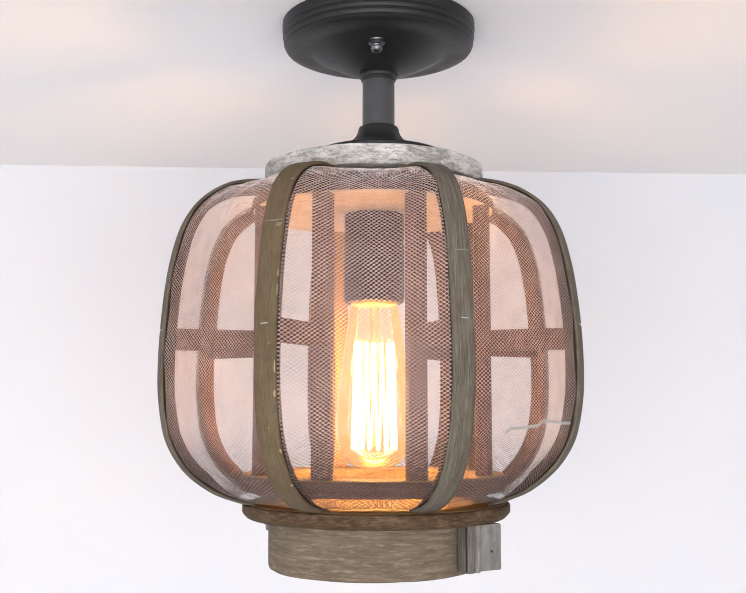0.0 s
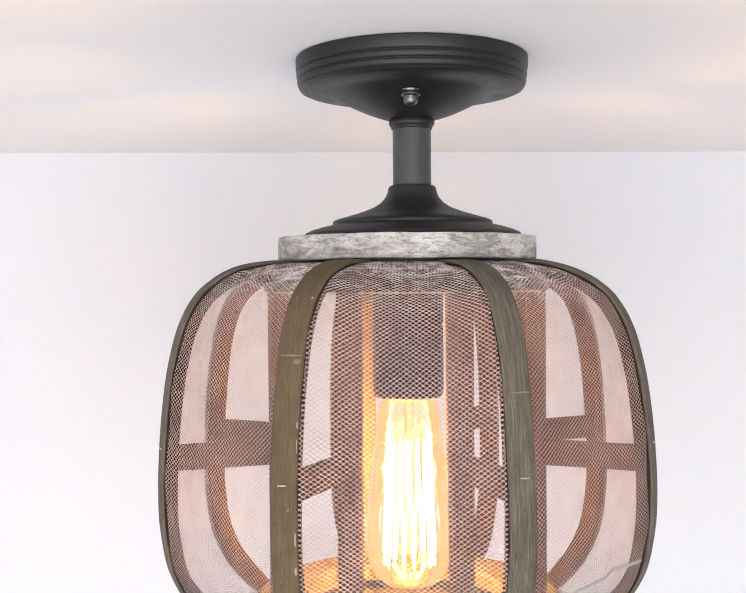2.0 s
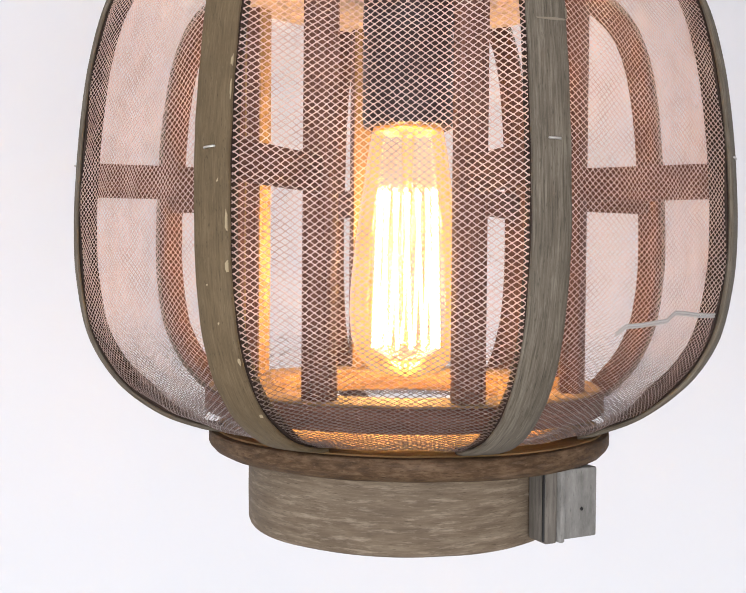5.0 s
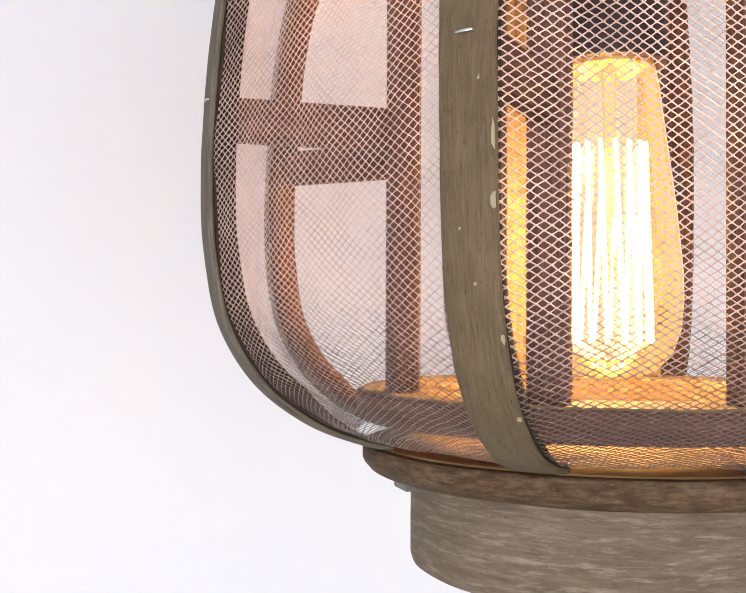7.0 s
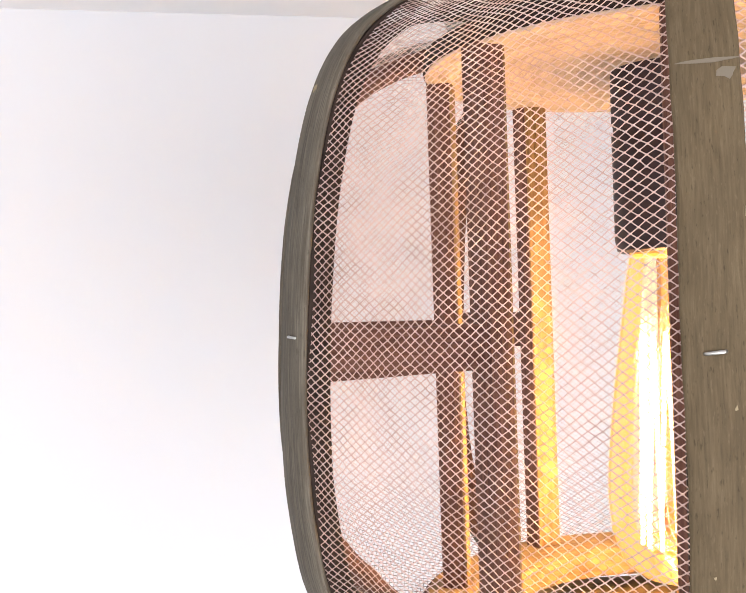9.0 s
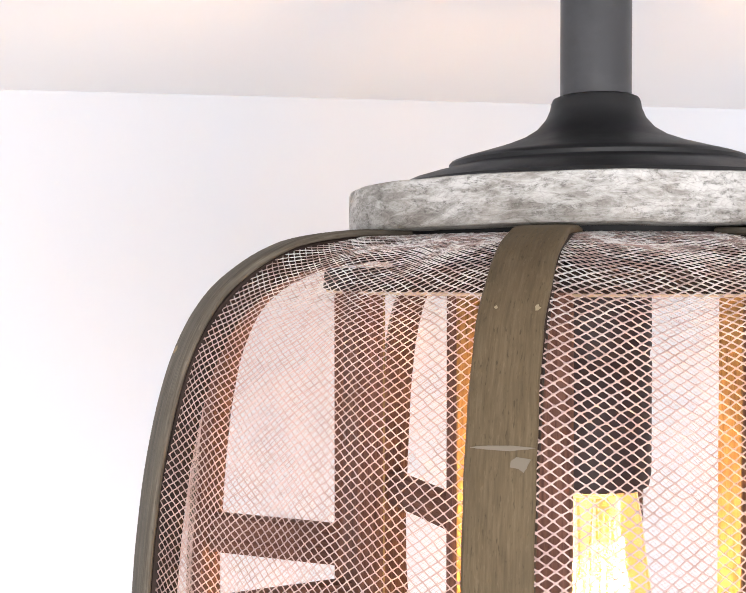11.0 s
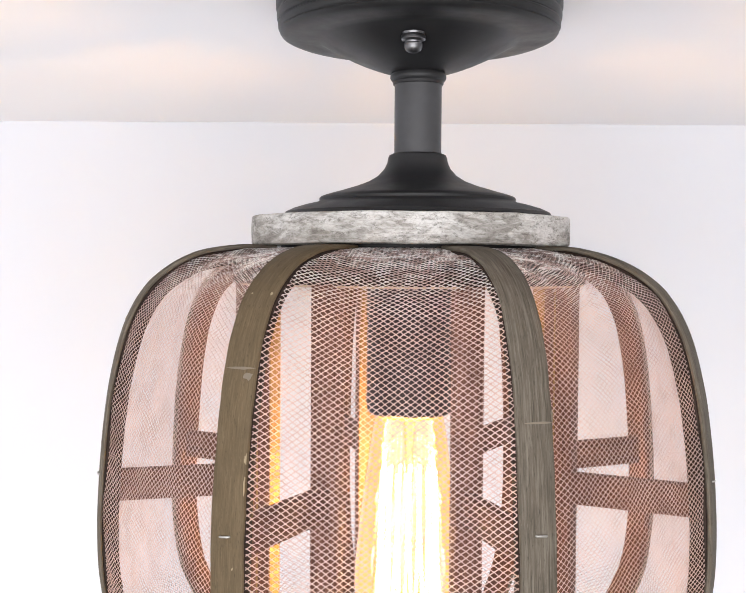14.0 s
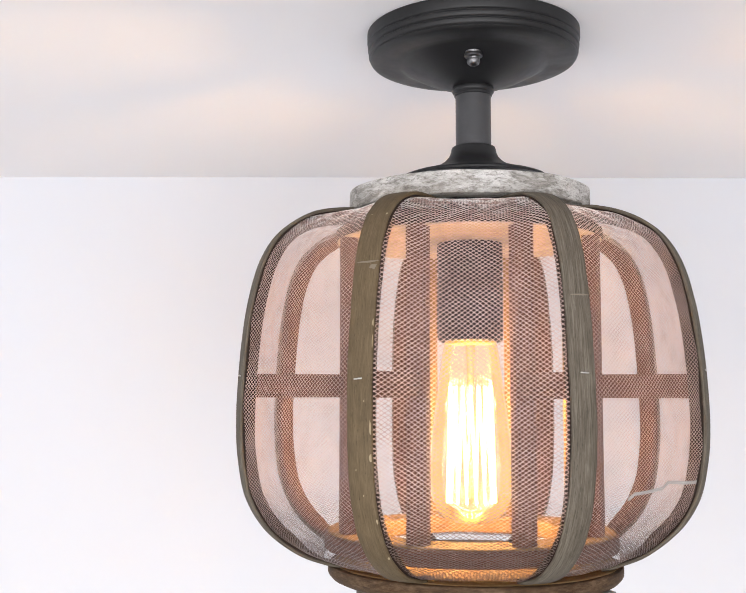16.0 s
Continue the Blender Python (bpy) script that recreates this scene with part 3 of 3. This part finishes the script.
    me.polygons.foreach_set("loop_start", np.arange(0, faces.size, 4, dtype=np.int32))
    me.update(calc_edges=True)
    me.validate()
    return me


for i in range(8):
    j = (i + 1) % 8
    width = (RIBS[j] - RIBS[i]) % 360
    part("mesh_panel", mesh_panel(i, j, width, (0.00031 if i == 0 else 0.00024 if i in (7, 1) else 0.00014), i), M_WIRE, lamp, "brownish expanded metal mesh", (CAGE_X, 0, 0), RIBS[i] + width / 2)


# short flat struts that tie each rib to its post at half height
for i, az in enumerate(RIBS):
    a = radians(az)
    reach = 0.1472 + GROW[i] - 0.0828
    strut = box("strut", 0.0062, reach, 0.0140, 0.0006)
    r = 0.0828 + reach / 2
    part("strut", strut, M_POST, lamp, "short flat wooden strut", (CAGE_X + r * math.sin(a), -r * math.cos(a), -0.2356 + 0.0006 * math.sin(5 * i)), az)

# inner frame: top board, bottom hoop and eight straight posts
# The board's top lies in shade, which is put into its colour.
part("top_board", lathe("top_board", [(0.0, -0.1305), (0.0832, -0.1305), (0.0840, -0.1312), (0.0844, -0.1366), (0.0836, -0.1373), (0.0, -0.1373)], 96, 0.006, 8.0), M_SHADED, lamp, "round wooden top board, its shade in the colour", (CAGE_X, 0, 0))
# Thin pale disc: bulb light on the board's underside, as colour.
part("under_panel", lathe("under_panel", [(0.0, -0.1370), (0.0832, -0.1370), (0.0836, -0.1376), (0.0832, -0.1382), (0.0, -0.1382)], 96), M_BULBLIT_PALE, lamp, "thin pale disc under the top board, bulb light in its colour", (CAGE_X, 0, 0))
# Black filler put where the gap under the disc is only dark.
part("spacer", lathe("spacer", [(0.0, -0.1190), (0.0625, -0.1190), (0.0625, -0.1312), (0.0, -0.1312)], 96), M_GAP, lamp, "black filler for the dark gap under the top disc", (DISC_X, 0, 0))
def flat_ring(name, inner, outer, top, bottom, material, label, seed):
    e = 0.0006
    prof = [(inner, top - e), (inner + e, top), (outer - e, top), (outer, top - e), (outer, bottom + e), (outer - e, bottom), (inner + e, bottom), (inner, bottom + e), (inner, top - e)]
    part(name, lathe(name, prof, 96, 0.004, seed), material, lamp, label, (CAGE_X, 0, 0))


flat_ring("bottom_board", 0.0608, 0.0906, -0.3182, -0.3276, M_POST, "dark wooden bottom ring board", 9.0)
# Thin pale skins that put the bulb's light on the bottom ring.
flat_ring("floor_panel", 0.0610, 0.0890, -0.3172, -0.3182, M_BULBLIT, "thin pale ring, bulb light in its colour", 9.0)
flat_ring("inner_lining", 0.0590, 0.0606, -0.3174, -0.3274, M_BULBLIT, "pale edge inside the bottom ring, bulb light in its colour", 9.0)
for k, az in enumerate(RIBS[:6] + (-110.0, -67.5)):
    a = radians(az)
    post = part("post", box("post", 0.0120 if k < 2 else 0.0106, 0.0082, 0.1808, 0.0006), M_POST, lamp, "straight wooden post", (CAGE_X + 0.0795 * math.sin(a), -0.0795 * math.cos(a), -0.3174), az)
    # Paler skin on the side facing the bulb, its light as colour.
    part("inner_face", box("inner_face", 0.0102, 0.0008, 0.1796, 0.0002), M_BULBLIT, post, "thin pale face towards the bulb, bulb light in its colour", (0, 0.0044, 0.0006))

part("socket", lathe("socket", [(0.0, -0.1370), (0.0190, -0.1370), (0.0208, -0.1385), (0.0210, -0.1560), (0.0204, -0.1572), (0.0204, -0.1590), (0.0210, -0.1602), (0.0210, -0.1960), (0.0203, -0.2000),
                                (0.0186, -0.2010), (0.0182, -0.1960), (0.0, -0.1950)], 64), M_SOCKET, lamp, "black lamp socket", (CAGE_X + 0.001, 0, 0))

# base ring and drum
part("base_ring", lathe("base_ring", [(0.0, -0.3368), (0.0890, -0.3366), (0.0902, -0.3369), (0.0908, -0.3377), (0.0908, -0.3417), (0.0902, -0.3430), (0.0880, -0.3454), (0.0862, -0.3463), (0.0, -0.3465)],
                        144, 0.008, 15.0), M_RING, lamp, "dark brown wooden base ring", (RING_X, 0, 0))
# Pale skin added so the ring's top shows the bulb's light.
part("ring_top", lathe("ring_top", [(0.0050, -0.3369), (0.0054, -0.3363), (0.0874, -0.3361), (0.0880, -0.3366), (0.0874, -0.3371), (0.0054, -0.3371), (0.0050, -0.3369)], 96), M_BULBLIT, lamp, "thin pale disc on the base ring, bulb light in its colour", (RING_X, 0, 0))
part("base_drum", lathe("base_drum", [(0.0, -0.3455), (0.0705, -0.3455), (0.0708, -0.3470), (0.0710, -0.3640), (0.0707, -0.3770), (0.0700, -0.3790), (0.0688, -0.3797), (0.0640, -0.3797), (0.0630, -0.3780), (0.0, -0.3780)],
                        144, 0.010, 21.0), M_DRUM, lamp, "grey-brown weathered wooden drum", (DRUM_X, 0, 0))


def latch():
    block = part("latch_block", box("latch_block", 0.0205, 0.0150, 0.0290, 0.0009), M_BLOCK, lamp, "grey wooden latch block with a nail hole", (0.0668, -0.0405, -0.3755), 33)
    part("latch_strip", box("latch_strip", 0.0060, 0.0130, 0.0300, 0.0012), M_STRIP, block, "dark grey wooden strip", (-0.0136, -0.0020, -0.0008), -4)
    part("latch_strip", box("latch_strip", 0.0026, 0.0120, 0.0296, 0.0009), M_BLOCK, block, "", (-0.0098, -0.0045, -0.0004), 0)
    part("latch_crack", box("latch_crack", 0.0006, 0.0014, 0.0275, 0.0002), M_GAP, block, "dark crack beside the strip", (-0.0171, -0.0070, 0.0004), -8)
    part("nail_hole", lathe("nail_hole", [(0.0, 0.0003), (0.0007, 0.0003), (0.0009, -0.0002), (0.0, -0.0002)], 7), M_GAP, block, "dark nail hole", (0.0022, -0.00755, 0.0120), 0, Matrix.Rotation(radians(90), 4, "X"))


latch()
part("latch_tab", box("latch_tab", 0.0150, 0.0100, 0.0120, 0.0008), M_BLOCK, lamp, "small grey wooden tab", (-0.0750, 0.0300, -0.3600), -70)


# a soldered seam on one mesh panel
def seam():
    paths = []
    for off in (0.0, 0.0011):
        pts = []
        for k in range(14):
            s = k / 13
            az = radians(36 + 29 * s)
            across = min((36 + 29 * s - 45.1) / 21.0, 1.0)
            r, z, nr, nz, run = at_run(z_run(-0.2885 + 0.006 * s) + off + 0.0006 * math.sin(9 * s))
            h = float(lift(1, run) * (1 - across) / 2 + lift(2, run) * (1 + across) / 2) - 0.0020 - 0.0095 * (1 - across ** 2) * math.sin(math.pi * run / LENGTH)
            pts.append(((r + nr * h) * math.sin(az), -(r + nr * h) * math.cos(az), z + nz * h))
        paths.append(pts)
    part("seam", tube("seam", paths, 0.00048, 5), M_SEAM, lamp, "pale grey soldered seam on the mesh", (CAGE_X, 0, 0))


seam()

# ---- the bulb in the socket ----
bulb = tagged(new("light_bulb"), "lit amber teardrop filament bulb in the black socket", "light bulb")
bulb.location = (CAGE_X + 0.001, 0, H)
glass = part("glass", lathe("glass", [(0.0155, -0.1990), (0.0165, -0.2020), (0.0180, -0.2100), (0.0200, -0.2250), (0.0224, -0.2420), (0.0246, -0.2600), (0.0260, -0.2750), (0.0263, -0.2850), (0.0254, -0.2960),
                                      (0.0222, -0.3055), (0.0160, -0.3115), (0.0080, -0.3140), (0.0, -0.3145)], 64), M_GLASS, bulb, "amber bulb glass")
glass.visible_shadow = False
part("bulb_cap", lathe("bulb_cap", [(0.0, -0.1955), (0.0150, -0.1955), (0.0158, -0.1970), (0.0158, -0.2015), (0.0150, -0.2025), (0.0, -0.2030)], 32), M_BRASS, bulb, "brass bulb cap")
FIL = 16
for k in range(FIL):
    a, b = 2 * math.pi * k / FIL, 2 * math.pi * (k + 0.5) / FIL
    pts = []
    for s in range(9):
        q = s / 8
        r = 0.0130 + 0.0022 * q
        c = a + (b - a) * q
        pts.append((r * math.sin(c), -r * math.cos(c), -0.2290 - 0.0720 * q))
    part("filament", tube("filament", [pts], 0.0007, 6), M_FILAMENT, bulb, "glowing filament strand")
part("filament_support", lathe("filament_support", [(0.0, -0.2030), (0.0030, -0.2030), (0.0022, -0.2200), (0.0022, -0.3000), (0.0, -0.3020)], 12), M_GLASS, bulb, "glass filament support")
